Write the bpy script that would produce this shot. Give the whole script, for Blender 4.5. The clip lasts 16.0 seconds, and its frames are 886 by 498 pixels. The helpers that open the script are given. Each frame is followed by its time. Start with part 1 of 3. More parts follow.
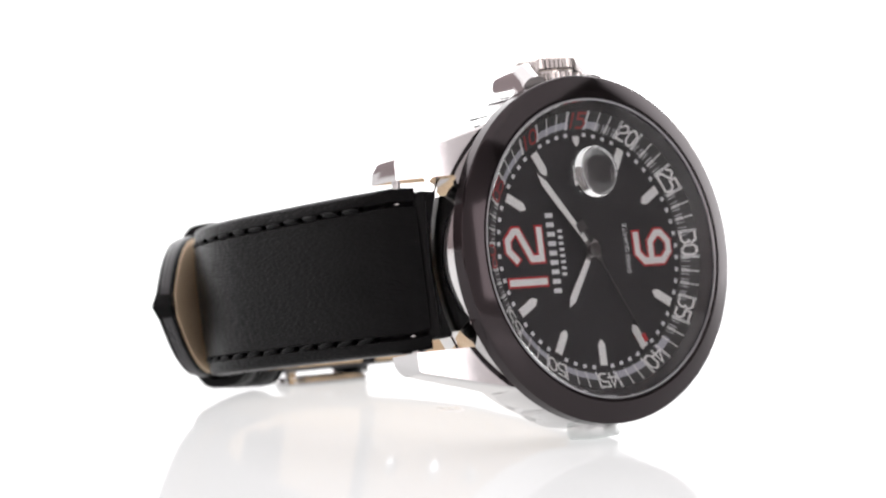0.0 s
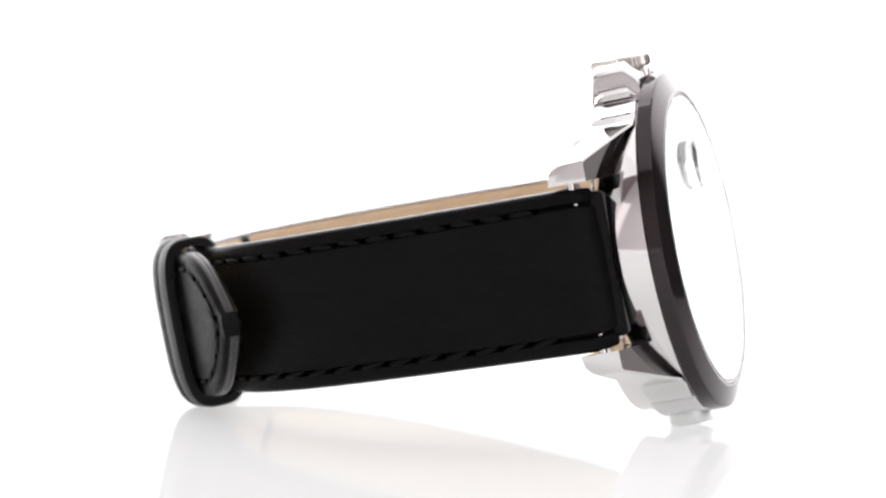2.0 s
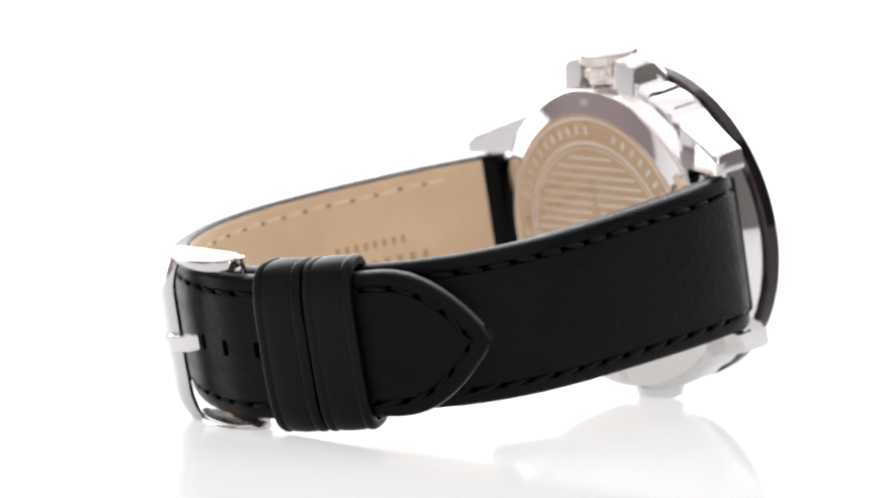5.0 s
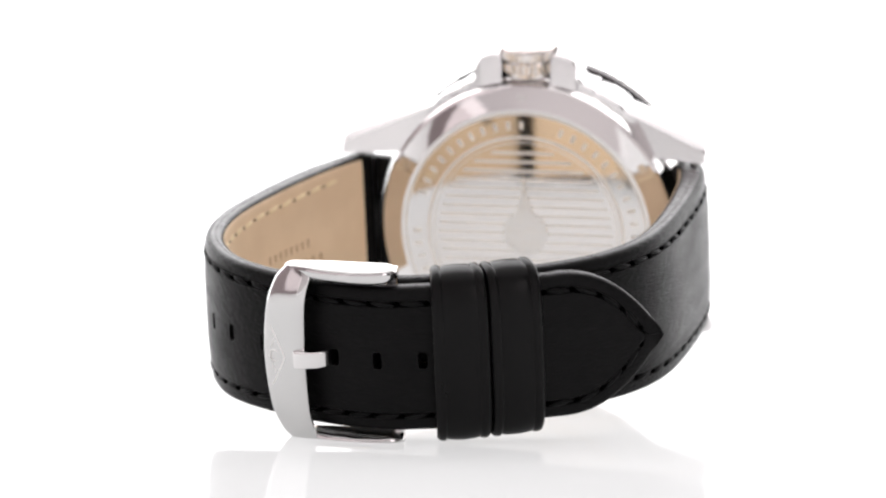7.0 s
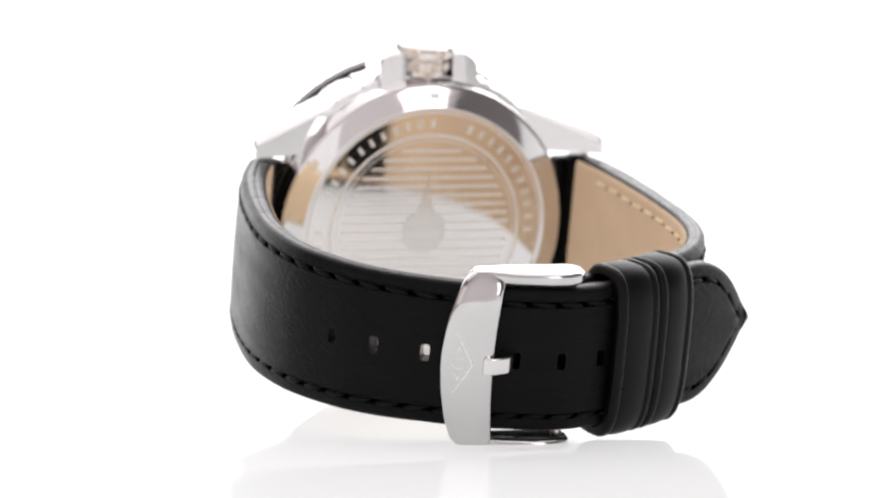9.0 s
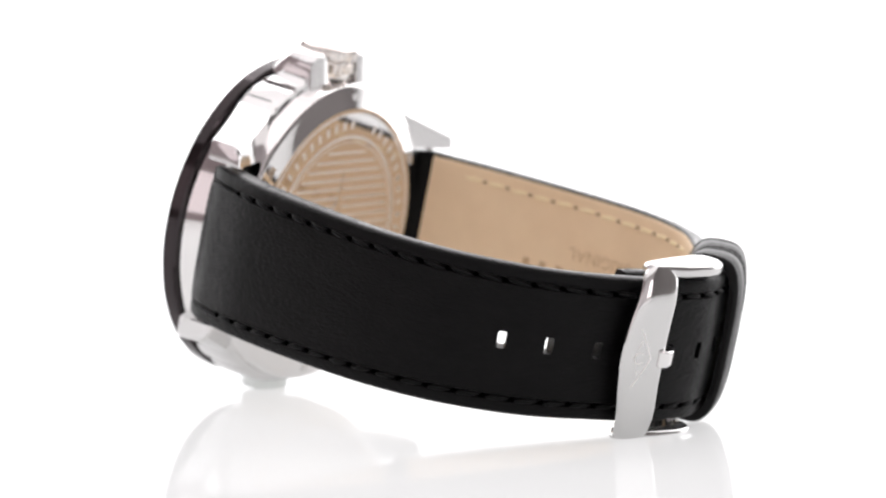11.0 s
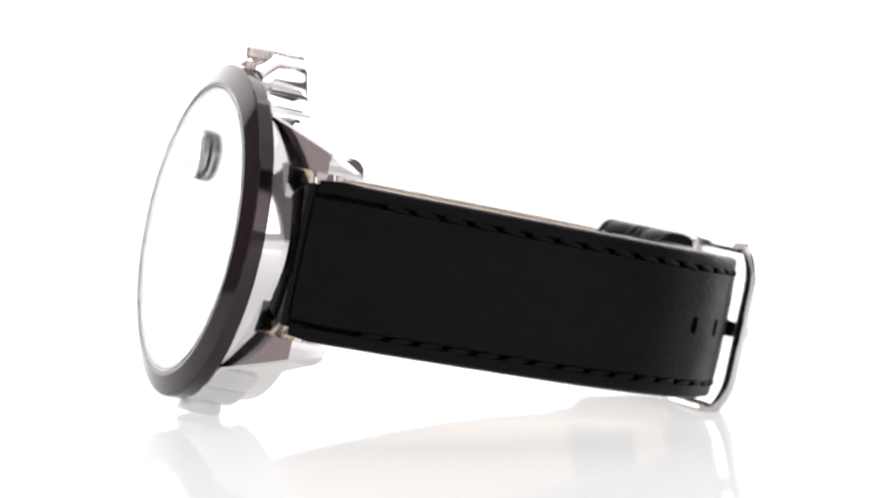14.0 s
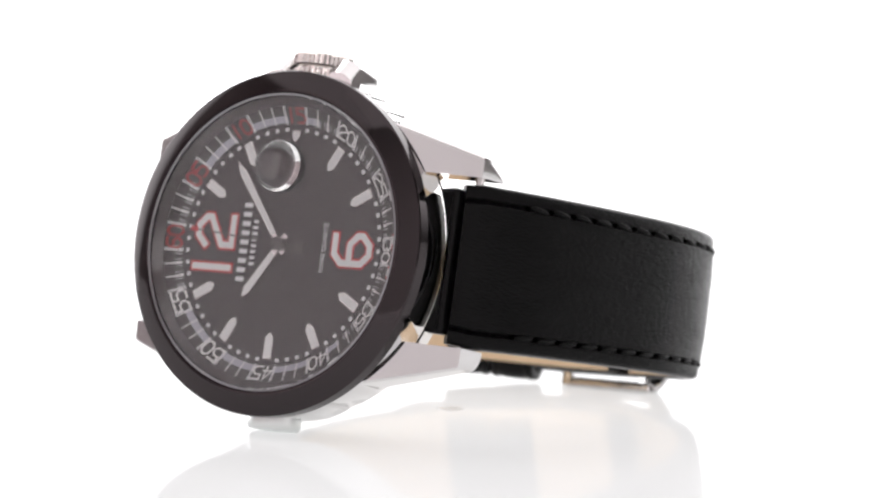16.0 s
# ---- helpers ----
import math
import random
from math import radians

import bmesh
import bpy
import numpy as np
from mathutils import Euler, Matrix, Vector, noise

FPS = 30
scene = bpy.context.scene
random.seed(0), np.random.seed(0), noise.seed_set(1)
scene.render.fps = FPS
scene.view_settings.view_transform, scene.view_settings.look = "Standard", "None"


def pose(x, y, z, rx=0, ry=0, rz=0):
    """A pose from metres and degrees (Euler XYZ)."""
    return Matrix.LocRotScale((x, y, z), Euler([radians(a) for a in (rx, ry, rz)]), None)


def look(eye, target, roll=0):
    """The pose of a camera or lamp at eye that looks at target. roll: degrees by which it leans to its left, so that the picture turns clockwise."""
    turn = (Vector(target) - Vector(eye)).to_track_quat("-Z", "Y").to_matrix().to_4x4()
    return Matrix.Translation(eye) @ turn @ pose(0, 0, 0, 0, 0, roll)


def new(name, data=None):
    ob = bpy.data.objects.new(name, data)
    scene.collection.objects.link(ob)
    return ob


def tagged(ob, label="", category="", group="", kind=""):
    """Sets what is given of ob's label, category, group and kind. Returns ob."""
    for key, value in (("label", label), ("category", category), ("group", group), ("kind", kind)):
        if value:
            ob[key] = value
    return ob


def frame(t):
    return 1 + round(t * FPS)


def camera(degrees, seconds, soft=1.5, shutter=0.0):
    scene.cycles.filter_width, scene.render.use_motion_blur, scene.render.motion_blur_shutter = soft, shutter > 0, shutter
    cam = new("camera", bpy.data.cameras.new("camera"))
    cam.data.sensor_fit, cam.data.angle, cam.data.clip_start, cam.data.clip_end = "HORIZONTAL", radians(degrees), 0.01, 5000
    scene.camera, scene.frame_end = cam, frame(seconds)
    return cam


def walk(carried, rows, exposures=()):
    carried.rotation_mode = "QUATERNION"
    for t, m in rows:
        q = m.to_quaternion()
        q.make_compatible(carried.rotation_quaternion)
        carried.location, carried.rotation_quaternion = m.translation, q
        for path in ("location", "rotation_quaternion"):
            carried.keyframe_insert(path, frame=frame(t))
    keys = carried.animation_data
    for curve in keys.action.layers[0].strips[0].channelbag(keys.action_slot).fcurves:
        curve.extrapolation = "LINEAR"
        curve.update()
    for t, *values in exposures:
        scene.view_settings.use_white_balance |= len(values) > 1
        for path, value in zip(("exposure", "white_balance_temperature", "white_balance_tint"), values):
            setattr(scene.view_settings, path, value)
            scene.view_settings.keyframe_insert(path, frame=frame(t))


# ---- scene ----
MM = 0.001
SPIN = 17.8916          # turntable, degrees a second
cam = camera(11.098, 16.0, soft=2.2)
# a lens stopped down, focused on the near side of the watch
cam.data.dof.use_dof, cam.data.dof.focus_distance, cam.data.dof.aperture_fstop = True, 0.60, 30.0
CAM_POSE = pose(0, -0.6390, 0.0804, 90 - 5.162, 0, 0.115) @ pose(0, 0, 0, 0, 0, 0.693)
walk(cam, [(0.0, CAM_POSE), (16.0, CAM_POSE)], exposures=[(0.0, 0.0), (16.0, 0.0)])

# ---- light ----
world = bpy.data.worlds.new("studio_dark")
world.use_nodes = True
world.node_tree.nodes["Background"].inputs[0].default_value = (0.5, 0.46, 0.46, 1)
world.node_tree.nodes["Background"].inputs[1].default_value = 0.05
scene.world = world


def area_lamp(name, eye, target, sx, sy, watts, color=(1, 1, 1)):
    data = bpy.data.lights.new(name, "AREA")
    data.shape, data.size, data.size_y, data.energy, data.color = "RECTANGLE", sx, sy, watts, color
    ob = new(name, data)
    ob.matrix_world = look(eye, target)
    return ob


area_lamp("overhead_softbox_lamp", (0, 0.18, 1.15), (0, 0.18, 0), 2.2, 1.76, 11.5, (1.0, 0.985, 0.99))

area_lamp("front_right_softbox_lamp", (0.66, -0.80, 0.34), (0, 0, 0.03), 0.26, 0.5, 0.9, (1.0, 0.93, 0.95))
area_lamp("front_left_softbox_lamp", (-0.86, -0.58, 0.34), (0, 0, 0.03), 0.6, 0.5, 0.66, (1.0, 0.90, 0.92))


# ---- materials ----
def material(name, color, rough=0.5, metal=0.0, **extra):
    m = bpy.data.materials.new(name)
    m.use_nodes = True
    b = m.node_tree.nodes["Principled BSDF"]
    b.inputs["Base Color"].default_value = (*color, 1)
    b.inputs["Roughness"].default_value = rough
    b.inputs["Metallic"].default_value = metal
    for k, v in extra.items():
        b.inputs[k.replace("_", " ")].default_value = v
    return m


def grained(m, scale, strength, distance, kind="noise", stretch=(1, 1, 1), rough_var=0.0, color2=None, detail=6.0):
    """Adds relief, and variation of gloss and colour, at real size."""
    nt = m.node_tree
    b = nt.nodes["Principled BSDF"]
    co = nt.nodes.new("ShaderNodeTexCoord")
    mp = nt.nodes.new("ShaderNodeMapping")
    mp.inputs["Scale"].default_value = stretch
    nt.links.new(co.outputs["Object"], mp.inputs["Vector"])
    if kind == "noise":
        tx = nt.nodes.new("ShaderNodeTexNoise")
        tx.inputs["Detail"].default_value = detail
        out = tx.outputs["Fac"]
    else:
        tx = nt.nodes.new("ShaderNodeTexVoronoi")
        out = tx.outputs["Distance"]
    tx.inputs["Scale"].default_value = scale
    nt.links.new(mp.outputs["Vector"], tx.inputs["Vector"])
    bump = nt.nodes.new("ShaderNodeBump")
    bump.inputs["Strength"].default_value = strength
    bump.inputs["Distance"].default_value = distance
    nt.links.new(out, bump.inputs["Height"])
    nt.links.new(bump.outputs["Normal"], b.inputs["Normal"])
    wide = nt.nodes.new("ShaderNodeTexNoise")
    wide.inputs["Scale"].default_value = scale / 9
    wide.inputs["Detail"].default_value = 4
    nt.links.new(mp.outputs["Vector"], wide.inputs["Vector"])
    if rough_var:
        mr = nt.nodes.new("ShaderNodeMapRange")
        r = b.inputs["Roughness"].default_value
        mr.inputs["From Min"].default_value, mr.inputs["From Max"].default_value = 0.3, 0.7
        mr.inputs["To Min"].default_value, mr.inputs["To Max"].default_value = r - rough_var, r + rough_var
        nt.links.new(wide.outputs["Fac"], mr.inputs["Value"])
        nt.links.new(mr.outputs["Result"], b.inputs["Roughness"])
    if color2:
        mx = nt.nodes.new("ShaderNodeMix")
        mx.data_type = "RGBA"
        mx.inputs["A"].default_value = b.inputs["Base Color"].default_value
        mx.inputs["B"].default_value = (*color2, 1)
        mr2 = nt.nodes.new("ShaderNodeMapRange")
        mr2.inputs["From Min"].default_value, mr2.inputs["From Max"].default_value = 0.35, 0.65
        nt.links.new(wide.outputs["Fac"], mr2.inputs["Value"])
        nt.links.new(mr2.outputs["Result"], mx.inputs["Factor"])
        nt.links.new(mx.outputs["Result"], b.inputs["Base Color"])
    return m


STEEL = grained(material("polished_steel", (0.80, 0.785, 0.78), 0.06, 1.0), 900, 0.03, 0.00002, rough_var=0.02)
BRUSHED = grained(material("brushed_steel", (0.74, 0.725, 0.715), 0.2, 1.0), 700, 0.12, 0.00003, stretch=(1, 1, 12), rough_var=0.05)
BUCKLE_STEEL = grained(material("chromed_steel", (0.66, 0.655, 0.65), 0.12, 1.0), 700, 0.06, 0.00002, stretch=(1, 1, 8), rough_var=0.04)
LUG_STEEL = grained(material("mirror_polished_steel", (0.74, 0.73, 0.73), 0.08, 1.0), 700, 0.05, 0.00002, rough_var=0.04)
CROWN_STEEL = grained(material("crown_steel", (0.84, 0.80, 0.77), 0.24, 1.0), 900, 0.08, 0.00003, rough_var=0.04)
GUNMETAL = grained(material("black_plated_steel", (0.052, 0.044, 0.046), 0.09, 1.0), 800, 0.04, 0.00002, rough_var=0.03)
LEATHER = grained(material("black_leather", (0.0020, 0.0019, 0.0022), 0.36, Specular_IOR_Level=0.105), 1100, 0.8, 0.00018, stretch=(1, 1, 3.5), rough_var=0.06, color2=(0.0032, 0.0030, 0.0033))
LEATHER_SMOOTH = grained(material("smooth_black_leather", (0.0032, 0.0030, 0.0032), 0.33, Specular_IOR_Level=0.14), 1300, 0.3, 0.00005, rough_var=0.06)
LINING = grained(material("tan_calf_lining", (0.77, 0.595, 0.40), 0.62), 1200, 0.35, 0.00006, rough_var=0.05, color2=(0.72, 0.545, 0.36))
THREAD = grained(material("black_waxed_thread", (0.003, 0.003, 0.0032), 0.5, Specular_IOR_Level=0.12), 3000, 0.9, 0.00008, stretch=(3, 1, 1))
EDGE = grained(material("painted_leather_edge", (0.03, 0.028, 0.031), 0.32, Specular_IOR_Level=0.6), 900, 0.5, 0.00006, stretch=(1, 8, 1), rough_var=0.1)
# near-black beads stand in for the shade in the seam's pits
PIT = material("pit_shade", (0.0006, 0.0006, 0.0006), 1.0, Specular_IOR_Level=0.0)
TAN_THREAD = grained(material("tan_thread", (0.84, 0.71, 0.47), 0.6), 3000, 0.5, 0.00005)
DIAL = grained(material("black_brushed_dial", (0.012, 0.0112, 0.013), 0.34, 0.35), 500, 0.7, 0.00008, stretch=(0.35, 1, 9), rough_var=0.06, color2=(0.017, 0.016, 0.019))
WALL_RING = material("polished_black_ring", (0.02, 0.018, 0.02), 0.12, Specular_IOR_Level=0.7)
RING = grained(material("matt_black_chapter_ring", (0.012, 0.0115, 0.012), 0.4), 900, 0.1, 0.00003)
WHITE = grained(material("white_lume", (0.80, 0.80, 0.79), 0.5), 1500, 0.15, 0.00003)
GREY = material("silver_grey_print", (0.44, 0.44, 0.50), 0.4)
LIP = material("satin_grey_ring", (0.34, 0.33, 0.34), 0.3, 1.0)
LIGHT = material("white_print", (0.72, 0.72, 0.74), 0.45)
RED = material("red_print", (0.50, 0.020, 0.028), 0.42)
DARK_RED = material("deep_red_print", (0.34, 0.018, 0.02), 0.45)
HAND = material("satin_hand_metal", (0.62, 0.60, 0.60), 0.25, 1.0)
DARK_HAND = material("dark_hand_metal", (0.10, 0.095, 0.095), 0.3, 1.0)
GLASS = material("mineral_crystal", (1, 1, 1), 0.0, 0.0, Transmission_Weight=1.0, IOR=1.5)
ENGRAVE = grained(material("etched_steel", (0.86, 0.845, 0.83), 0.45, 1.0), 1500, 0.3, 0.00004)
STAMP = grained(material("stamped_mark", (0.43, 0.28, 0.16), 0.7), 2500, 0.2, 0.00003, color2=(0.56, 0.39, 0.24))
NEEDLE_DARK = material("needle_hole_shade", (0.20, 0.12, 0.06), 0.9)
HOLE_EDGE = material("cut_leather_edge", (0.012, 0.011, 0.011), 0.7)
# the sheet's even glow is added to keep the table white beneath the watch
FLOOR = grained(material("glowing_white_acrylic", (0.34, 0.34, 0.343), 0.05, 0.0, IOR=1.05, Emission_Color=(1, 1, 1, 1), Emission_Strength=0.53), 60, 0.004, 0.0002, color2=(0.33, 0.33, 0.333))
WALL = grained(material("dim_studio_wall", (0.19, 0.175, 0.172), 0.8), 6, 0.2, 0.004, color2=(0.16, 0.147, 0.145))
CEILING = grained(material("mauve_white_ceiling_paint", (0.66, 0.615, 0.62), 0.8), 6, 0.2, 0.004, color2=(0.60, 0.555, 0.56))
GROOVE = material("dark_groove", (0.012, 0.012, 0.012), 0.5)
ROSE_WALL = grained(material("rose_grey_studio_wall", (0.28, 0.225, 0.23), 0.8), 6, 0.2, 0.004, color2=(0.24, 0.195, 0.198))
STUD = grained(material("grey_green_stud_steel", (0.84, 0.86, 0.85), 0.42, 1.0), 900, 0.08, 0.00003, rough_var=0.04)
SPOT_RIM = material("clear_plug", (0.86, 0.87, 0.87), 0.2)
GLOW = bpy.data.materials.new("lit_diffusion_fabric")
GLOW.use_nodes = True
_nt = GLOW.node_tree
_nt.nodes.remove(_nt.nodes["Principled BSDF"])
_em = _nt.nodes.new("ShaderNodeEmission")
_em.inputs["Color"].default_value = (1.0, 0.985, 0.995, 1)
# the glow is painted: strongest mid-width, fading to both sides to shape reflections
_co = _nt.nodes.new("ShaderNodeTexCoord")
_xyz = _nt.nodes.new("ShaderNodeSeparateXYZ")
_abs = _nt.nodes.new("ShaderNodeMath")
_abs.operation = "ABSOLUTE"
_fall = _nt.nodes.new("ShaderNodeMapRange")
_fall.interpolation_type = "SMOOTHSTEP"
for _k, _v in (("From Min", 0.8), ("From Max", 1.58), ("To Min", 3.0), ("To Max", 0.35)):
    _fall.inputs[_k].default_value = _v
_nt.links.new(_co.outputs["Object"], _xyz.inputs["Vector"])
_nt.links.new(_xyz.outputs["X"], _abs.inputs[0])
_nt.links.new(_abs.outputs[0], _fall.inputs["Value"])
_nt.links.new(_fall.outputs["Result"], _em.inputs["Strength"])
_nt.links.new(_em.outputs["Emission"], _nt.nodes["Material Output"].inputs["Surface"])


# ---- mesh helpers (lengths in millimetres) ----
def finish(bm, name, mat, smooth=40):
    bmesh.ops.recalc_face_normals(bm, faces=bm.faces)
    bmesh.ops.scale(bm, vec=(MM, MM, MM), verts=bm.verts)
    me = bpy.data.meshes.new(name)
    bm.to_mesh(me)
    bm.free()
    me.materials.append(mat)
    if smooth:
        me.polygons.foreach_set("use_smooth", [True] * len(me.polygons))
        if smooth > 0:
            me.set_sharp_from_angle(angle=radians(smooth))
    return me


def part(name, bm, mat, parent, label="", smooth=40, at=None):
    """One mesh object under a thing or a part; at: its pose in the parent's space."""
    ob = new(name, finish(bm, name, mat, smooth) if isinstance(bm, bmesh.types.BMesh) else bm)
    ob.parent = parent
    if at is not None:
        ob.matrix_basis = at
    if label:
        tagged(ob, label=label)
    return ob


def bevelled(ob, width, segments=2, angle=30):
    mod = ob.modifiers.new("bevel", "BEVEL")
    mod.width, mod.segments, mod.limit_method, mod.angle_limit = width * MM, segments, "ANGLE", radians(angle)
    mod.harden_normals = True
    return ob


def lathe(profile, steps=128, close=False, wave=None):
    """Turns (radius, y) points about the y axis."""
    bm = bmesh.new()
    rings = []
    for r, y in profile:
        ring = []
        for k in range(steps):
            a = 2 * math.pi * k / steps
            rr = r * (wave(a, r) if wave else 1)
            ring.append(bm.verts.new((rr * math.cos(a), y, rr * math.sin(a))))
        rings.append(ring)
    pairs = list(zip(rings, rings[1:])) + ([(rings[-1], rings[0])] if close else [])
    for p, q in pairs:
        for k in range(steps):
            n = (k + 1) % steps
            bm.faces.new((p[k], p[n], q[n], q[k]))
    if not close:
        for ring in (rings[0], rings[-1]):
            if profile[rings.index(ring)][0] > 1e-6:
                bm.faces.new(ring)
    return bm


def prism(outline, y0, y1, bm=None):
    """An outline of (x, z) points made solid between the depths y0 and y1."""
    bm = bm or bmesh.new()
    a = [bm.verts.new((x, y0, z)) for x, z in outline]
    b = [bm.verts.new((x, y1, z)) for x, z in outline]
    n = len(outline)
    bm.faces.new(a), bm.faces.new(b[::-1])
    for k in range(n):
        bm.faces.new((a[k], b[k], b[(k + 1) % n], a[(k + 1) % n]))
    return bm


def box(x0, x1, y0, y1, z0, z1, bm=None):
    return prism([(x0, z0), (x1, z0), (x1, z1), (x0, z1)], y0, y1, bm)


def stroke(points, width, y0, y1, put, bm=None, closed=False):
    """A line of even width with mitred bends; put maps (u, v, y) into the space."""
    bm = bm or bmesh.new()
    pts = [Vector(p) for p in points]
    n = len(pts)
    left, right = [], []
    for k, p in enumerate(pts):
        a = pts[k - 1] if (k > 0 or closed) else None
        b = pts[(k + 1) % n] if (k < n - 1 or closed) else None
        d0 = (p - a).normalized() if a is not None else None
        d1 = (b - p).normalized() if b is not None else None
        d0, d1 = d0 or d1, d1 or d0
        n0, n1 = Vector((-d0.y, d0.x)), Vector((-d1.y, d1.x))
        m = (n0 + n1).normalized()
        m *= min(1 / max(m.dot(n0), 0.3), 2.0) * width / 2
        end = Vector((0, 0))
        if not closed and k == 0:
            end = -d1 * width / 2
        if not closed and k == n - 1:
            end = d0 * width / 2
        left.append(p + m + end), right.append(p - m + end)
    rows = [[bm.verts.new(put(q.x, q.y, y)) for q in side] for side, y in ((left, y0), (right, y0), (right, y1), (left, y1))]
    for k in range(n if closed else n - 1):
        m = (k + 1) % n
        for r in range(4):
            s = (r + 1) % 4
            bm.faces.new((rows[r][k], rows[r][m], rows[s][m], rows[s][k]))
    if not closed:
        bm.faces.new([rows[r][0] for r in range(4)])
        bm.faces.new([rows[r][-1] for r in range(3, -1, -1)])
    return bm


# Squared numerals on a field 1 wide and 1.5 high, as lines.
C = 0.32
DIGITS = {
    "0": ([(C, 0), (1 - C, 0), (1, C), (1, 1.5 - C), (1 - C, 1.5), (C, 1.5), (0, 1.5 - C), (0, C)], True),
    "1": ([(0.5, 0), (0.5, 1.5)], False),
    "2": ([(1, 0), (0, 0), (0, 0.45), (1, 1.0), (1, 1.5 - C), (1 - C, 1.5), (C, 1.5), (0, 1.5 - C)], False),
    "3": ([(0, 0), (1 - C, 0), (1, C), (1, 0.6), (0.75, 0.78), (1, 0.95), (1, 1.5 - C), (1 - C, 1.5), (0, 1.5)], False),
    "4": ([(0.75, 0), (0.75, 1.5), (0, 0.45), (1.05, 0.45)], False),
    "5": ([(0, 0), (1 - C, 0), (1, C), (1, 0.9 - C), (1 - C, 0.9), (0, 0.9), (0, 1.5), (1, 1.5)], False),
    "6": ([(0, 0.85), (1 - C, 0.85), (1, 0.85 - C), (1, C), (1 - C, 0), (C, 0), (0, C), (0, 1.5 - C), (C, 1.5), (0.95, 1.5)], False),
    "8": ([(C, 0), (1 - C, 0), (1, C), (1, 1.5 - C), (1 - C, 1.5), (C, 1.5), (0, 1.5 - C), (0, C)], True),
}


def number(text, height, width, put, y0, y1, pitch=1.35):
    """A number in squared strokes, centred on (0, 0)."""
    bm = bmesh.new()
    s = height / 1.5
    wide = s * ((len(text) - 1) * pitch + 1)
    for k, ch in enumerate(text):
        line, closed = DIGITS[ch]
        u0 = -wide / 2 + k * pitch * s
        stroke([(u0 + u * s, v * s - height / 2) for u, v in line], width, y0, y1, put, bm, closed)
        if ch == "8":
            stroke([(u0, 0), (u0 + s, 0)], width, y0, y1, put, bm)
    return bm


def curve(points, step=0.6):
    """A smooth line through (x, y) points at even steps."""
    pts = [Vector(p) for p in points]
    pts = [2 * pts[0] - pts[1]] + pts + [2 * pts[-1] - pts[-2]]
    fine = []
    for i in range(1, len(pts) - 2):
        p0, p1, p2, p3 = pts[i - 1:i + 3]
        for k in range(40):
            t = k / 40
            fine.append(0.5 * (2 * p1 + (p2 - p0) * t + (2 * p0 - 5 * p1 + 4 * p2 - p3) * t * t + (3 * p1 - p0 - 3 * p2 + p3) * t ** 3))
    fine.append(pts[-2])
    arc = [0.0]
    for a, b in zip(fine, fine[1:]):
        arc.append(arc[-1] + (b - a).length)
    return fine, arc


class Band:
    """The outer face of a strap: place and directions by the length along it."""

    def __init__(self, points, inward):
        self.fine, self.arc = curve(points)
        self.length, self.inward = self.arc[-1], inward

    def at(self, s):
        s = min(max(s, 0.0), self.length)
        k = int(np.searchsorted(self.arc, s))
        k = min(max(k, 1), len(self.arc) - 1)
        f = (s - self.arc[k - 1]) / max(self.arc[k] - self.arc[k - 1], 1e-9)
        p = self.fine[k - 1].lerp(self.fine[k], f)
        a, b = self.fine[max(k - 4, 0)], self.fine[min(k + 3, len(self.fine) - 1)]
        t = (b - a).normalized()
        n = Vector((-t.y, t.x)) * self.inward
        return p, t, n

    def near(self, x, y):
        return min(zip(self.fine, self.arc), key=lambda q: (q[0].x - x) ** 2 + (q[0].y - y) ** 2)[1]

    def placed(self, s, depth, z):
        """A pose with x along the strap, y inward and z across it."""
        p, t, n = self.at(s)
        q = p + n * depth
        m = Matrix(((t.x, n.x, 0, q.x * MM), (t.y, n.y, 0, q.y * MM), (0, 0, 1, z * MM), (0, 0, 0, 1)))
        if m.to_3x3().determinant() < 0:
            m = m @ Matrix.Diagonal((-1, 1, 1, 1))
        return m


def centre_z(y):
    """The strap's middle rises a little towards the buckle."""
    return 1.9 * min(max((y - 8) / 60, 0), 1) - 0.25


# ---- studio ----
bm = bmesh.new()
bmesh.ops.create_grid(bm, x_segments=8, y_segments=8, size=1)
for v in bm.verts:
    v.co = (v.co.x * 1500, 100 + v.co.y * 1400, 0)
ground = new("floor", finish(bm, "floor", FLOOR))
tagged(ground, "glossy white glowing acrylic table top mirroring the watch", "table top", kind="structure")
bm = box(-1500, 1500, -1300, 1500, -30, -2)
under = new("floor_base", finish(bm, "floor_base", WALL, 0))
under.location.z = -0.004
tagged(under, "grey slab under the white acrylic sheet", "floor", kind="structure")
for nm, args in (("wall_north", (-1540, 1540, 1500, 1540, -40, 2200)), ("wall_south", (-1540, 1540, -1340, -1300, -40, 2200)),
                 ("wall_west", (-1340, -1300, -1300, 1500, -40, 2200)), ("wall_east", (1500, 1540, -1300, 1500, -40, 2200)),
                 ("ceiling", (-1540, 1540, -1340, 1540, 2200, 2240))):
    ob = new(nm, finish(box(*args), nm, ROSE_WALL if nm == "wall_west" else CEILING if nm in ("ceiling", "wall_south") else WALL, 0))
    tagged(ob, ("dark rose grey studio " if nm == "wall_west" else "pale mauve studio " if nm in ("ceiling", "wall_south") else "dim warm grey studio ") + ("ceiling" if nm == "ceiling" else "wall"), "ceiling" if nm == "ceiling" else "wall", kind="structure")
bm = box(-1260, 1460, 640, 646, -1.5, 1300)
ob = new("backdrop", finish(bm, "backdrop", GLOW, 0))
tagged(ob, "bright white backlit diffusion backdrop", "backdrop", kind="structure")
plug = new("turntable_plug", finish(lathe([(1.9, 0), (1.9, -0.12), (1.5, -0.2), (0.0001, -0.12)], 48), "turntable_plug", SPOT_RIM))
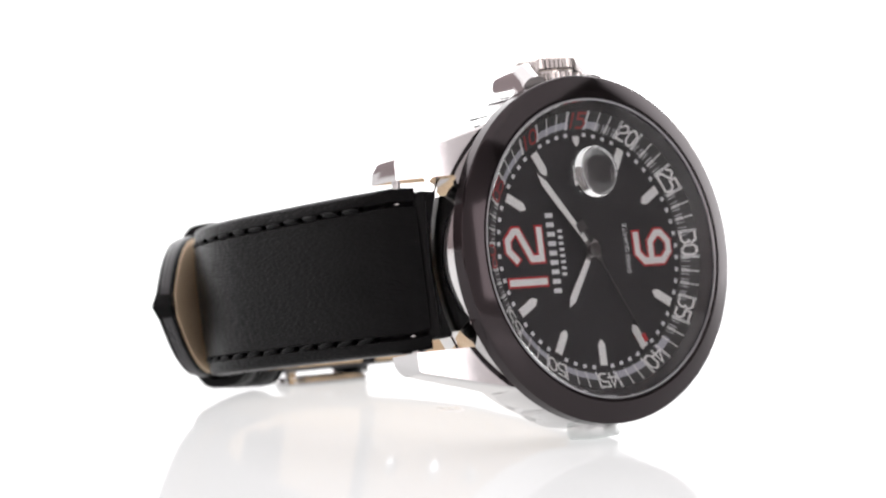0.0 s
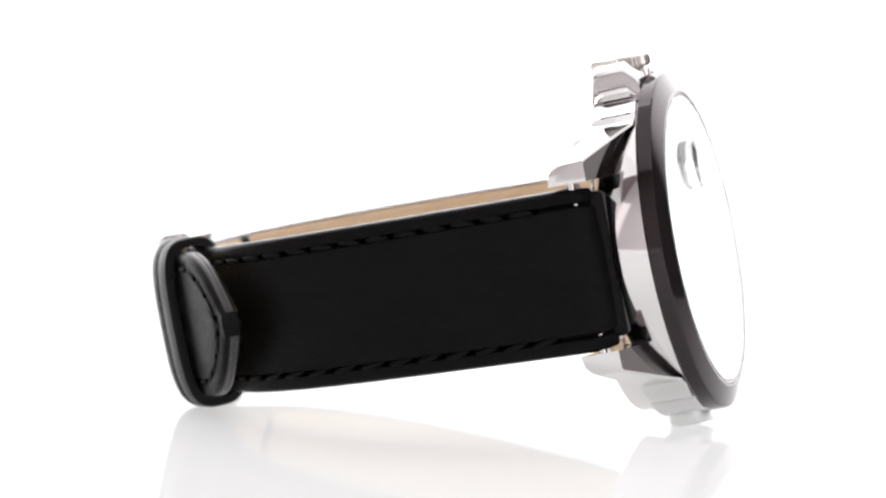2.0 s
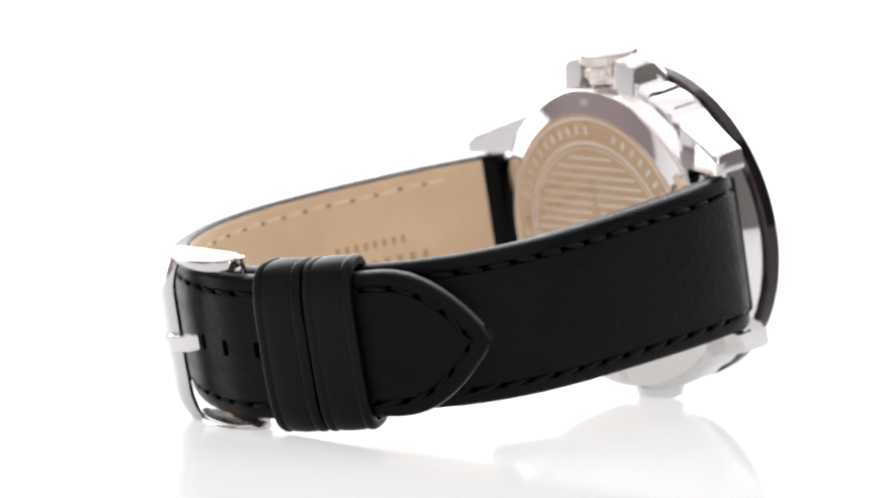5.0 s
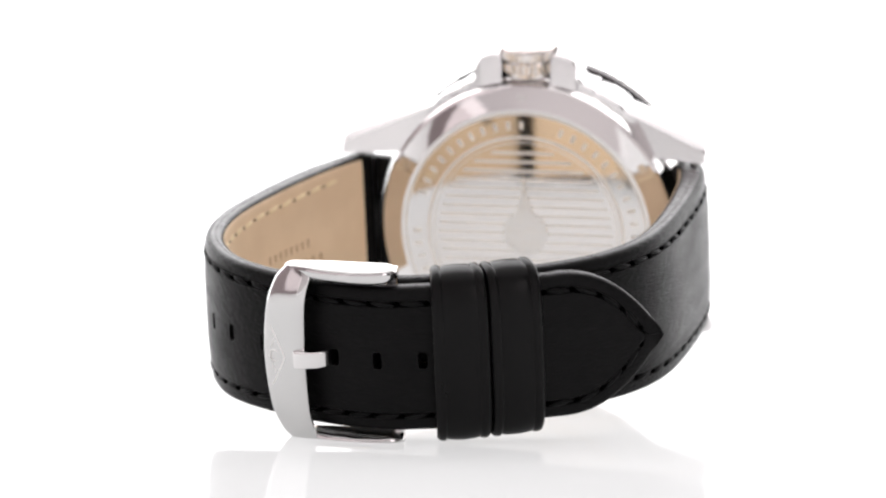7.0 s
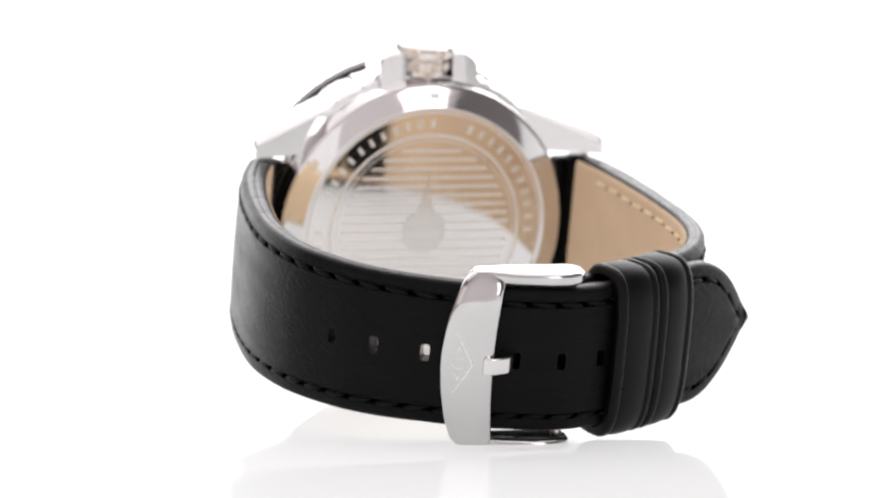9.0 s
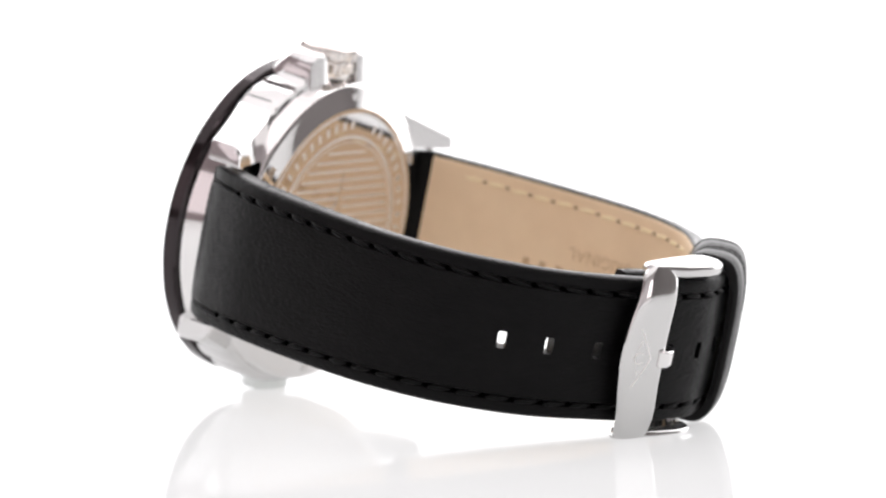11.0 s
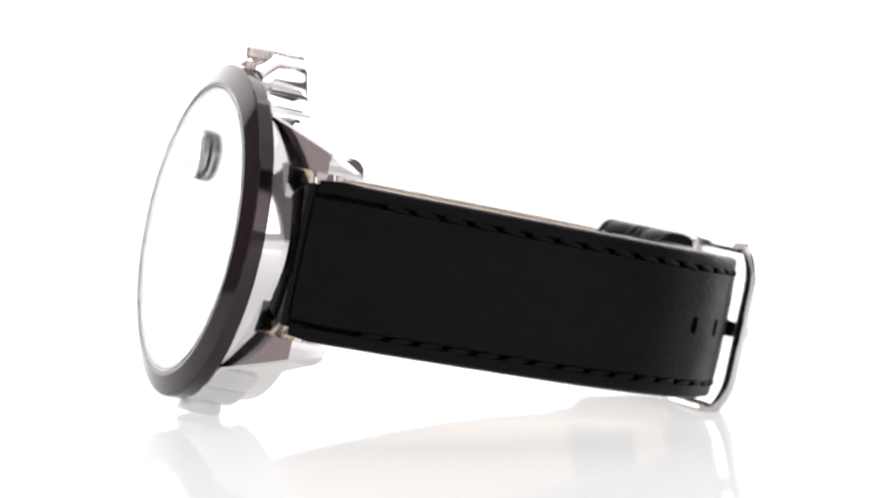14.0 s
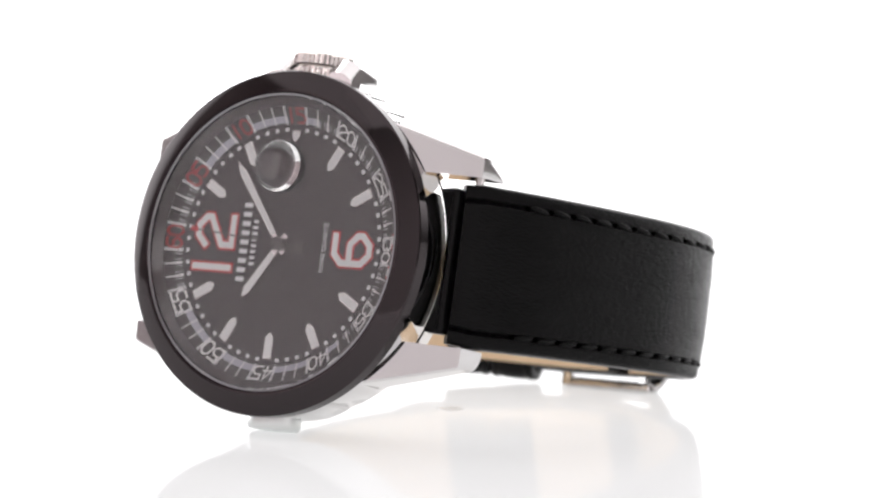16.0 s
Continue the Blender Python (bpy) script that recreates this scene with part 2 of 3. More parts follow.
plug.matrix_basis = pose(0, 0, 0.0001, -90)
plug.rotation_euler = (radians(90), 0, 0)
tagged(plug, "small pale round plug in the turntable's middle", "plug")

# ---- the watch: y back, z to three o'clock, x to six o'clock, dial's middle at 0 ----
watch = new("wristwatch")
tagged(watch, "steel wristwatch, black bezel, black leather strap, lying on its side", "wristwatch")
DIAL_POSE = Matrix(((0.766137, -0.628431, -0.134571, 0.018145), (0.642678, 0.749204, 0.160184, -0.029009),
                    (0.000156, -0.209208, 0.977871, 0.02525), (0, 0, 0, 1)))


def build_case():
    prof = [(18.7, -0.3), (22.3, -0.3), (22.7, 0.0), (22.7, 5.2), (22.3, 6.4), (21.9, 6.8), (18.7, 6.8)]
    case = part("case", lathe(prof, 160, close=True), STEEL, watch, "polished steel case", at=DIAL_POSE)
    # each quarter of the flank: a crown guard or a plain shoulder, a stepped band and a raked lug
    guard_rows = [(3.6, 23.0), (3.6, 25.3), (3.8, 25.7), (4.2, 25.95), (5.0, 25.95), (6.0, 25.75), (6.8, 25.35), (7.3, 24.9), (7.55, 24.4), (7.58, 23.9), (7.6, 23.4), (7.65, 22.9), (7.8, 22.4), (8.1, 22.0), (8.6, 21.65), (9.2, 21.35), (9.9, 21.15)]
    plain_rows = [(0.0, 23.35), (2.5, 23.3), (5.0, 23.0), (7.0, 22.5), (8.6, 21.8), (9.9, 21.1)]
    band_rows = [(10.0, 20.95), (10.1, 20.7), (11.8, 20.05), (13.4, 19.1), (13.65, 18.9), (13.9, 18.65), (14.2, 18.3), (14.55, 17.95), (14.9, 17.75)]
    lug_rows = [(14.9 + 11.7 * k / 16, 17.75 - 3.35 * k / 16) for k in range(1, 17)] + [(26.88, 14.22), (27.0, 13.9)]
    for sx in (-1, 1):
        for sz in (-1, 1):
            bm = bmesh.new()
            rings = []
            for x, z1 in (guard_rows if sz > 0 else plain_rows) + band_rows + lug_rows:
                z0 = 11.45 if x > 10.3 else 18.0
                g = min(max((x - 14.9) / 12.1, 0.0), 1.0)
                y0, y1 = 0.1 + 5.3 * g ** 0.92, 6.3 + 4.0 * max((x - 15.5) / 11.5, 0.0)
                c = min(2.0, z1 - z0 - 2.6) if (sz > 0 and x < 9.95) else 0.28
                b = 0.4 + 0.8 * g
                ring = [(x, y0, z0), (x, y0, z1 - c), (x, y0 + c, z1), (x, y1 - 0.95 * b, z1 - 0.12 * b), (x, y1 - 0.4 * b, z1 - 0.42 * b), (x, y1 + 0.1, z1 - b), (x, y1 + 0.1 + 0.22 * (z1 - b - z0), z0)]
                rings.append([bm.verts.new((sx * p, q, sz * w)) for p, q, w in ring])
            for p, q in zip(rings, rings[1:]):
                for k in range(7):
                    bm.faces.new((p[k], p[(k + 1) % 7], q[(k + 1) % 7], q[k]))
            bm.faces.new(rings[0]), bm.faces.new(rings[-1])
            lug = part("lug", bm, LUG_STEEL, case, "polished steel lug with crown guard" if sz > 0 else "polished steel lug", smooth=26)
            # the sunken lines where the flank steps down
            for xa, za in ((9.98, 20.98), (13.55, 19.0)) if sz > 0 else ():
                line = box(xa - 0.09, xa + 0.09, 0.7, 4.9, za - 0.14, za + 0.05)
                bmesh.ops.scale(line, vec=(sx, 1, 1), verts=line.verts)
                part("step_line", line, GROOVE, lug, smooth=0)
    bm = lathe([(3.9, -0.6), (4.0, 0.4), (3.6, 1.1), (0.001, 1.35)], 48)
    bmesh.ops.rotate(bm, verts=bm.verts, matrix=Matrix.Rotation(radians(-90), 3, "X"))
    bmesh.ops.scale(bm, vec=(1, 0.8, 1), verts=bm.verts)
    bmesh.ops.translate(bm, verts=bm.verts, vec=(0, 3.2, -23.75))
    part("side_stud", bm, STUD, case, "small round steel stud on the case flank")
    # caseback
    back = part("caseback", lathe([(22.5, 6.3), (22.2, 6.55), (22.1, 6.8), (22.05, 9.0), (21.9, 9.35), (21.6, 9.55), (21.4, 9.62), (19.1, 10.2), (18.85, 10.32), (18.7, 10.36), (18.6, 10.33), (18.5, 10.3), (17.9, 10.3), (17.0, 10.3), (0.001, 10.3)], 160), STEEL, case, "polished engraved steel caseback", smooth=30)
    for r, w in ((18.0, 0.32), (14.5, 0.5), (13.7, 0.14)):
        part("engraved_ring", lathe([(r - w / 2, 10.25), (r - w / 2, 10.34), (r + w / 2, 10.34), (r + w / 2, 10.25)], 128, close=True), ENGRAVE, back)
    for k in range(19):
        z = -12.15 + k * 1.35
        h = math.sqrt(max(13.0 ** 2 - z * z, 0))
        part("engraved_line", box(-h, h, 10.25, 10.335, z - 0.2, z + 0.2), ENGRAVE, back)
    for k in range(52):
        if k % 13 in (11, 12):
            continue
        a = 2 * math.pi * k / 52
        bm = box(-0.3, 0.3, 10.25, 10.335, -0.6, 0.6)
        bmesh.ops.rotate(bm, verts=bm.verts, matrix=Matrix.Rotation(a, 3, "Y"))
        bmesh.ops.translate(bm, verts=bm.verts, vec=(16.3 * math.sin(a), 0, 16.3 * math.cos(a)))
        part("engraved_bar", bm, ENGRAVE, back)
    part("emblem", lathe([(3.3, 10.25), (3.3, 10.42), (2.8, 10.42), (2.8, 10.36), (0.001, 10.36)], 64), BRUSHED, back, "round plain emblem disc")
    part("emblem_point", prism([(-1.3, 3.0), (1.3, 3.0), (0.4, 5.6), (0.0, 9.4), (-0.4, 5.6)], 10.25, 10.4), BRUSHED, back)
    for a in range(6):
        ang = radians(60 * a)
        bm = box(-0.7, 0.7, -0.26, 0.26, -0.5, 0.5)
        bmesh.ops.rotate(bm, verts=bm.verts, matrix=Matrix.Rotation(radians(14), 3, "X"))
        bmesh.ops.translate(bm, verts=bm.verts, vec=(0, 9.72, 20.3))
        bmesh.ops.rotate(bm, verts=bm.verts, matrix=Matrix.Rotation(ang, 3, "Y"))
        part("opening_notch", bm, BRUSHED, back, smooth=0)
    # bezel
    prof = [(22.4, -0.12), (23.3, -0.12), (23.55, -0.37), (23.55, -2.1), (23.45, -2.3), (23.2, -2.45), (20.75, -3.4), (20.45, -3.42), (20.34, -3.25), (20.34, -0.25)]
    part("bezel", lathe(prof, 192, close=True), GUNMETAL, case, "black plated steel bezel ring", smooth=14)
    part("bezel_lip", lathe([(20.33, -2.4), (20.33, -3.3), (20.22, -3.4), (20.02, -3.3), (20.02, -2.4)], 160, close=True), LIP, case, "bright steel ring round the crystal")
    # crown
    bm = bmesh.new()
    n = 84
    levels = [(22.3, 3.6), (24.7, 3.6), (24.85, 3.85), (25.05, 4.02), (26.2, 4.02), (26.5, 3.85), (26.95, 3.25), (27.3, 2.2), (27.45, 1.0)]
    rings = []
    for j, (z, r) in enumerate(levels):
        ring = []
        for k in range(n):
            a = 2 * math.pi * k / n
            rr = r * (1 + (0.045 if k % 2 and j in (2, 3, 4, 5) else 0))
            ring.append(bm.verts.new((rr * math.cos(a), 3.8 + rr * math.sin(a), z)))
        rings.append(ring)
    for p, q in zip(rings, rings[1:]):
        for k in range(n):
            bm.faces.new((p[k], p[(k + 1) % n], q[(k + 1) % n], q[k]))
    bm.faces.new(rings[0]), bm.faces.new(rings[-1])
    crown = part("crown", bm, CROWN_STEEL, case, "knurled steel winding crown", smooth=20)
    bm = lathe([(3.85, -0.9), (3.85, 0.45)], 144, wave=lambda a, r: 1 + 0.035 * math.sin(28 * a))
    bmesh.ops.rotate(bm, verts=bm.verts, matrix=Matrix.Rotation(radians(90), 3, "X"))
    bmesh.ops.translate(bm, verts=bm.verts, vec=(0, 3.8, 24.0))
    part("crown_collar", bm, CROWN_STEEL, crown, smooth=20)
    return case


def build_dial(case):
    dial = part("dial", lathe([(17.0, 0.5), (17.0, 0.0), (0.001, 0.0)], 128), DIAL, watch, "black brushed dial with white markers", at=DIAL_POSE)
    part("chapter_ring", lathe([(16.35, 0.2), (16.35, -0.06), (18.85, -1.36), (18.9, 0.2)], 160, close=True), RING, dial, "sloping black minute ring")
    part("inner_wall", lathe([(18.86, 0.1), (18.86, -1.3), (18.95, -1.45), (20.0, -2.75), (20.3, -2.75), (20.3, 0.1)], 160, close=True), WALL_RING, dial, "polished black wall round the minute ring", smooth=20)

    def on_dial(cu, cv):
        """Upright print: u to three o'clock, v to twelve, y outward."""
        return lambda u, v, y: (-(v + cv), -y, u + cu)

    def round_ring(angle, lift=0.0):
        """Print on the sloping ring, its top outward."""
        def put(u, v, y):
            r = 17.6 + v * 0.94
            a = angle + u / r
            return (-r * math.cos(a), -0.06 - 0.52 * (r - 16.35) - y - 0.04, r * math.sin(a))
        return put

    def radial(angle):
        def put(u, v, y):
            return (-(v * math.cos(angle) - u * math.sin(angle)), -y, v * math.sin(angle) + u * math.cos(angle))
        return put

    # hour markers
    for h in (1, 2, 4, 5, 7, 8, 9, 10, 11, 3):
        a = radians(30 * h)
        put = radial(a)
        r0, r1, w = (12.1, 15.5, 0.58) if h != 3 else (14.2, 15.5, 0.5)
        for grow, y1, mat, nm in ((0.14, 0.16, HAND, "marker_frame"), (0.0, 0.24, WHITE, "marker")):
            o = [(-w - grow, r1 + grow), (w + grow, r1 + grow), (w + grow, r0 + 0.6), (0.12, r0 - grow), (-0.12, r0 - grow), (-w - grow, r0 + 0.6)]
            bm = bmesh.new()
            lo = [bm.verts.new(put(u, v, 0.0)) for u, v in o]
            hi = [bm.verts.new(put(u, v, y1)) for u, v in o]
            bm.faces.new(lo), bm.faces.new(hi)
            for k in range(6):
                bm.faces.new((lo[k], lo[(k + 1) % 6], hi[(k + 1) % 6], hi[k]))
            part(nm, bm, mat, dial, smooth=0)
    # minute dots
    for k in range(60):
        if k % 5 == 0 and k not in (0, 30):
            continue
        put = radial(radians(6 * k))
        bm = stroke([(-0.04, 15.75), (0.04, 15.75)], 0.5, 0.0, 0.07, put)
        part("minute_dot", bm, LIGHT, dial, smooth=0)
    # big numerals
    for text, cv, cu, pitch in (("12", 11.3, -1.2, 1.32), ("6", -11.5, 0.0, 1.2)):
        s = 5.65
        put = on_dial(cu, cv)
        num = part("numeral_outline", number(text, s, 1.42, put, 0.0, 0.05, pitch), RED, dial, "red outline of the numeral %s" % text, smooth=0)
        part("numeral", number(text, s, 0.88, put, 0.03, 0.12, pitch), WHITE, num, "white numeral %s" % text, smooth=0)
    # name lines as plain bars
    for v, h, span, count in ((6.35, 1.25, 11.4, 9), (4.75, 0.75, 6.6, 8)):
        for k in range(count):
            w = span / count
            u = -span / 2 + (k + 0.5) * w
            part("name_bar", stroke([(u, v - h * 0.5 + w * 0.23), (u, v + h * 0.5 - w * 0.23)], w * 0.5, 0.0, 0.06, on_dial(0, 0)), LIGHT, dial, smooth=0)
    txt = bpy.data.curves.new("words", "FONT")
    txt.body, txt.size, txt.align_x, txt.align_y, txt.extrude = "SWISS QUARTZ", 0.98, "CENTER", "CENTER", 0.02
    tmp = new("words", txt)
    bpy.context.view_layer.update()
    me = bpy.data.meshes.new_from_object(tmp.evaluated_get(bpy.context.evaluated_depsgraph_get()))
    bpy.data.objects.remove(tmp)
    for v in me.vertices:
        u, w, y = v.co
        v.co = Vector((-(w - 6.9), -(y + 0.03), u)) * MM
    me.materials.append(LIGHT)
    part("words", me, None, dial, "small white words SWISS QUARTZ")
    # date
    part("date_window", box(-0.95, 0.95, -0.05, 0.0, 9.0, 11.6), WHITE, dial, "white date window", smooth=0)
    part("date", number("18", 1.35, 0.27, on_dial(10.3, 0), 0.05, 0.1, 1.3), RING, dial, "black date figures", smooth=0)
    # minute ring print
    for k in range(60):
        a = radians(6 * k)
        if k % 5:
            part("minute_tick", stroke([(0, -1.1), (0, 1.15)], 0.16, 0.0, 0.04, round_ring(a)), WHITE, dial, smooth=0)
        else:
            red = k in (0, 5, 10, 15)
            text = "60" if k == 0 else ("05" if k == 5 else str(k))
            part("ring_numeral", number(text, 1.95, 0.27, round_ring(a), 0.0, 0.05, 1.28), DARK_RED if red else WHITE, dial, smooth=0)
    for k in range(60):
        if k % 5 == 0:
            for d in (-1, 1):
                part("ring_rule", stroke([(0, -1.2), (0, 1.25)], 0.12, 0.0, 0.04, round_ring(radians(6 * k + d * 5.3))), LIGHT, dial, smooth=0)
        fine = 17 <= k < 38 or k >= 55 or k < 5
        if k % 5 in (1, 2, 3) and not fine:
            bm = bmesh.new()
            for j in range(3):
                stroke([(17.2 * radians(0.6 + 1.8 * j), -0.55), (17.2 * radians(2.0 + 1.8 * j), -0.55)], 0.95, 0.0, 0.02, round_ring(radians(6 * k)), bm)
            part("grey_block", bm, GREY, dial, smooth=0)
        elif fine and k % 5:
            for j in range(1, 5):
                part("fine_tick", stroke([(0, -1.1), (0, -0.1)], 0.09, 0.0, 0.03, round_ring(radians(6 * k + 1.2 * j - 3))), LIGHT, dial, smooth=0)
    return dial


def build_hand(name, length, width, y, angle, tail, mat_in, parent):
    """A baton hand that lies along +z when its angle is 0."""
    o = [(-width * 0.35, -tail), (width * 0.35, -tail), (width * 0.5, length * 0.86), (0, length), (-width * 0.5, length * 0.86)]
    arm = part(name, prism(o, -y - 0.14, -y), HAND, parent)
    o = [(-width * 0.3, 1.6), (width * 0.3, 1.6), (width * 0.42, length * 0.85), (0, length * 0.97), (-width * 0.42, length * 0.85)]
    part("hand_fill", prism(o, -y - 0.19, -y - 0.1), mat_in, arm, smooth=0)
    arm.matrix_basis = DIAL_POSE @ pose(0, 0, 0, 0, angle, 0)
    return arm


def build_pointers():
    hour = build_hand("hour_hand", 9.3, 1.25, 0.55, 214.6, 1.6, WHITE, watch)
    minute = build_hand("minute_hand", 13.8, 1.15, 0.85, 322.0, 1.6, WHITE, watch)
    bm = prism([(-0.12, -4.2), (0.12, -4.2), (0.09, 14.8), (-0.09, 14.8)], -1.3, -1.18)
    second = part("second_hand", bm, DARK_HAND, watch, "thin dark sweep hand with a red tip", smooth=0)
    part("red_tip", prism([(-0.3, 13.5), (0.3, 13.5), (0.3, 14.7), (-0.3, 14.7)], -1.34, -1.2), RED, second, smooth=0)
    part("counterweight", prism([(-0.75, -4.4), (0.75, -4.4), (0.75, -3.0), (-0.75, -3.0)], -1.34, -1.18), DARK_HAND, second, smooth=0)
    part("hub", lathe([(0.95, -0.5), (0.95, -1.45), (0.7, -1.6), (0.001, -1.62)], 32), DARK_HAND, watch, at=DIAL_POSE)
    return second


def build_crystal():
    glass = part("crystal", lathe([(20.0, -2.62), (20.0, -3.2), (19.85, -3.36), (0.001, -3.36)], 128), GLASS, watch, "clear watch crystal", smooth=12, at=DIAL_POSE)
    glass.visible_shadow = False
    bm = lathe([(3.45, -3.4), (3.45, -4.2), (3.25, -4.5), (2.5, -4.85), (1.3, -5.1), (0.001, -5.17)], 64)
    bmesh.ops.translate(bm, verts=bm.verts, vec=(0, 0, 10.3))
    lens = part("date_lens", bm, GLASS, glass, "round raised date magnifier")
    lens.visible_shadow = False


# ---- strap ----
LONG = Band([(25.0, 5.0), (26.4, 6.4), (28.5, 10.0), (31.8, 18.0), (34.8, 30.0), (36.4, 42.0), (35.3, 52.2), (31.8, 60.2), (27.5, 65.5), (21.7, 69.6), (13.2, 73.4),
             (4.3, 75.1), (-1.7, 74.1), (-7.2, 72.3), (-12.7, 69.6), (-22.2, 63.8), (-30.8, 57.7)], 1)
SHORT = Band([(-24.2, 5.4), (-25.6, 6.6), (-27.2, 10.0), (-28.5, 18.0), (-29.0, 30.0), (-28.6, 42.0), (-26.7, 50.3), (-22.8, 57.2), (-17.2, 62.3), (-10.6, 66.4),
              (-1.6, 70.1), (4.3, 71.1), (10.5, 70.3), (15.5, 68.4)], -1)


def strap_half(band, s):
    """Half the strap's width along it."""
    u = s / 95.0
    w = 11.0 - 1.05 * min(u * 1.3, 1) - 0.3 * max(1 - s / 3.0, 0)
    if band is LONG:
        left = band.length - s
        if left < 14.5:
            w *= max(1 - ((14.5 - left) / 14.5) ** 2.25, 0.0) * 0.96 + 0.04 * min(left / 0.8, 1) + 0.004
    return w


def seam_line(band, inset=2.15):
    """The sewing line (length along, half width) at an even distance from the edge."""
    line, s = [], 0.0
    while s < band.length:
        slope = (strap_half(band, min(s + 0.1, band.length)) - strap_half(band, max(s - 0.1, 0))) / 0.2 if 3 < s < band.length - 0.2 else 0.0
        k = math.hypot(1, slope)
        q = (s + inset * slope / k, strap_half(band, s) - inset / k)
        if q[1] > 0 and (not line or q[0] > line[-1][0]):
            line.append(q)
        s += 0.1
    if band is LONG:
        line.append((line[-1][0] + line[-1][1] * 0.3, 0.0))
    return line


def seam_half(line, s):
    if s >= line[-1][0]:
        return line[-1][1]
    return float(np.interp(s, [q[0] for q in line], [q[1] for q in line]))


def strap_thick(band, s):
    t = 4.0 - 1.1 * min(max((s - 14) / 40, 0), 1)
    return t if s > 2.2 else t * (0.72 + 0.28 * math.sqrt(max(1 - ((2.2 - s) / 2.2) ** 2, 0)))


def section(half, thick, seam):
    """Points (depth, across) round a padded strap: first the outer face, then the inner."""
    e = min(1.0, half / 2.5)
    h = half
    g = min(1.0, seam / 1.2)
    hole = min(1.15, h * 0.3, seam * 0.5)
    edge = min(0.55 * e, h * 0.3)
    outer = [(1.1 * e, -h), (0.62 * e, -h + 0.3 * edge), (0.40, -h + edge), (0.34, -min(seam + 0.42 * g, h - edge)), (0.34 + 0.46 * g, -seam), (0.34 - 0.16 * g, -seam + 0.45 * g), (0.30 - 0.27 * g, -seam * 0.55), (0.30 - 0.30 * g, -hole)]
    outer = outer + [(d, -z) for d, z in outer[::-1]]
    inner = [(thick - 0.5, h), (thick - 0.1, h - 0.35 * e), (thick, h - min(1.2 * e, h * 0.5)), (thick, min(hole, h * 0.4))]
    return outer + inner + [(d, -z) for d, z in inner[::-1]]


def strap_body(band, holes, name, label):
    line = seam_line(band)
    stops = sorted(set([round(k * 0.8, 3) for k in range(int(band.length / 0.8))] + [band.length - 0.12 * k * k for k in range(7)]))
    special = {}
    for s in holes:
        stops = [q for q in stops if abs(q - s) > 1.15]
        for d, f in ((-0.62, 0.72), (-0.42, 1.0), (0.42, 1.0), (0.62, 0.72)):
            stops.append(s + d)
            special[s + d] = f
    stops.sort()
    bm = bmesh.new()
    rings = []
    for s in stops:
        p, t, n = band.at(s)
        sec = section(strap_half(band, s), strap_thick(band, s), seam_half(line, s))
        ring = []
        for j, (d, z) in enumerate(sec):
            if s in special and j in (7, 8, 19, 20):
                z *= special[s]
            q = p + n * d
            ring.append(bm.verts.new((q.x, q.y, z + centre_z(q.y))))
        rings.append(ring)
    m = len(rings[0])
    for i in range(len(rings) - 1):
        mid = (stops[i] + stops[i + 1]) / 2
        cut = any(abs(mid - s) < 0.7 for s in holes)
        p, q = rings[i], rings[i + 1]
        for j in range(m):
            k = (j + 1) % m
            if cut and j in (7, 19):
                continue
            bm.faces.new((p[j], p[k], q[k], q[j]))
        if cut:
            bm.faces.new((p[7], q[7], q[20], p[20]))
            bm.faces.new((p[8], q[8], q[19], p[19]))
    for i, s in enumerate(stops):
        if s in special and special[s] < 1:
            r = rings[i]
            bm.faces.new((r[7], r[8], r[19], r[20]))
    bm.faces.new(rings[0]), bm.faces.new(rings[-1])
    return part(name, bm, LEATHER, watch, label, smooth=50, at=DIAL_POSE)


def strap_lining(band, s0, s1, parent, label, holes=()):
    bm = bmesh.new()
    rings = []
    stops, s = [], s0
    while s < s1:
        stops.append(s)
        s += 0.8
    special = {}
    for c in holes:
        stops = [q for q in stops if abs(q - c) > 1.25]
        for d in (-0.9, 0.9):
            stops.append(c + d)
            special[c + d] = c
    stops.sort()
    for s in stops:
        p, t, n = band.at(s)
        th, h = strap_thick(band, s), max(strap_half(band, min(s + 0.8, band.length)) - 0.25, 0.1)
        ring = []
        for d, z in ((th - 0.05, -h), (th - 0.05, -min(1.2, h * 0.4)), (th - 0.05, min(1.2, h * 0.4)), (th - 0.05, h), (th + 0.16, h * 0.98), (th + 0.22, h * 0.92), (th + 0.22, min(1.2, h * 0.4)), (th + 0.22, -min(1.2, h * 0.4)), (th + 0.22, -h * 0.92), (th + 0.16, -h * 0.98)):
            q = p + n * d
            ring.append(bm.verts.new((q.x, q.y, z + centre_z(q.y))))
        rings.append(ring)
    for i, (p, q) in enumerate(zip(rings, rings[1:])):
        mid = (stops[i] + stops[i + 1]) / 2
        cut = any(abs(mid - c) < 0.3 for c in holes)
        for j in range(10):
            if cut and j in (1, 6):
                continue
            bm.faces.new((p[j], p[(j + 1) % 10], q[(j + 1) % 10], q[j]))
        if cut:
            bm.faces.new((p[1], q[1], q[7], p[7])), bm.faces.new((p[2], q[2], q[6], p[6]))
    bm.faces.new(rings[0]), bm.faces.new(rings[-1])
    return part("lining", bm, LINING, parent, label, smooth=50)


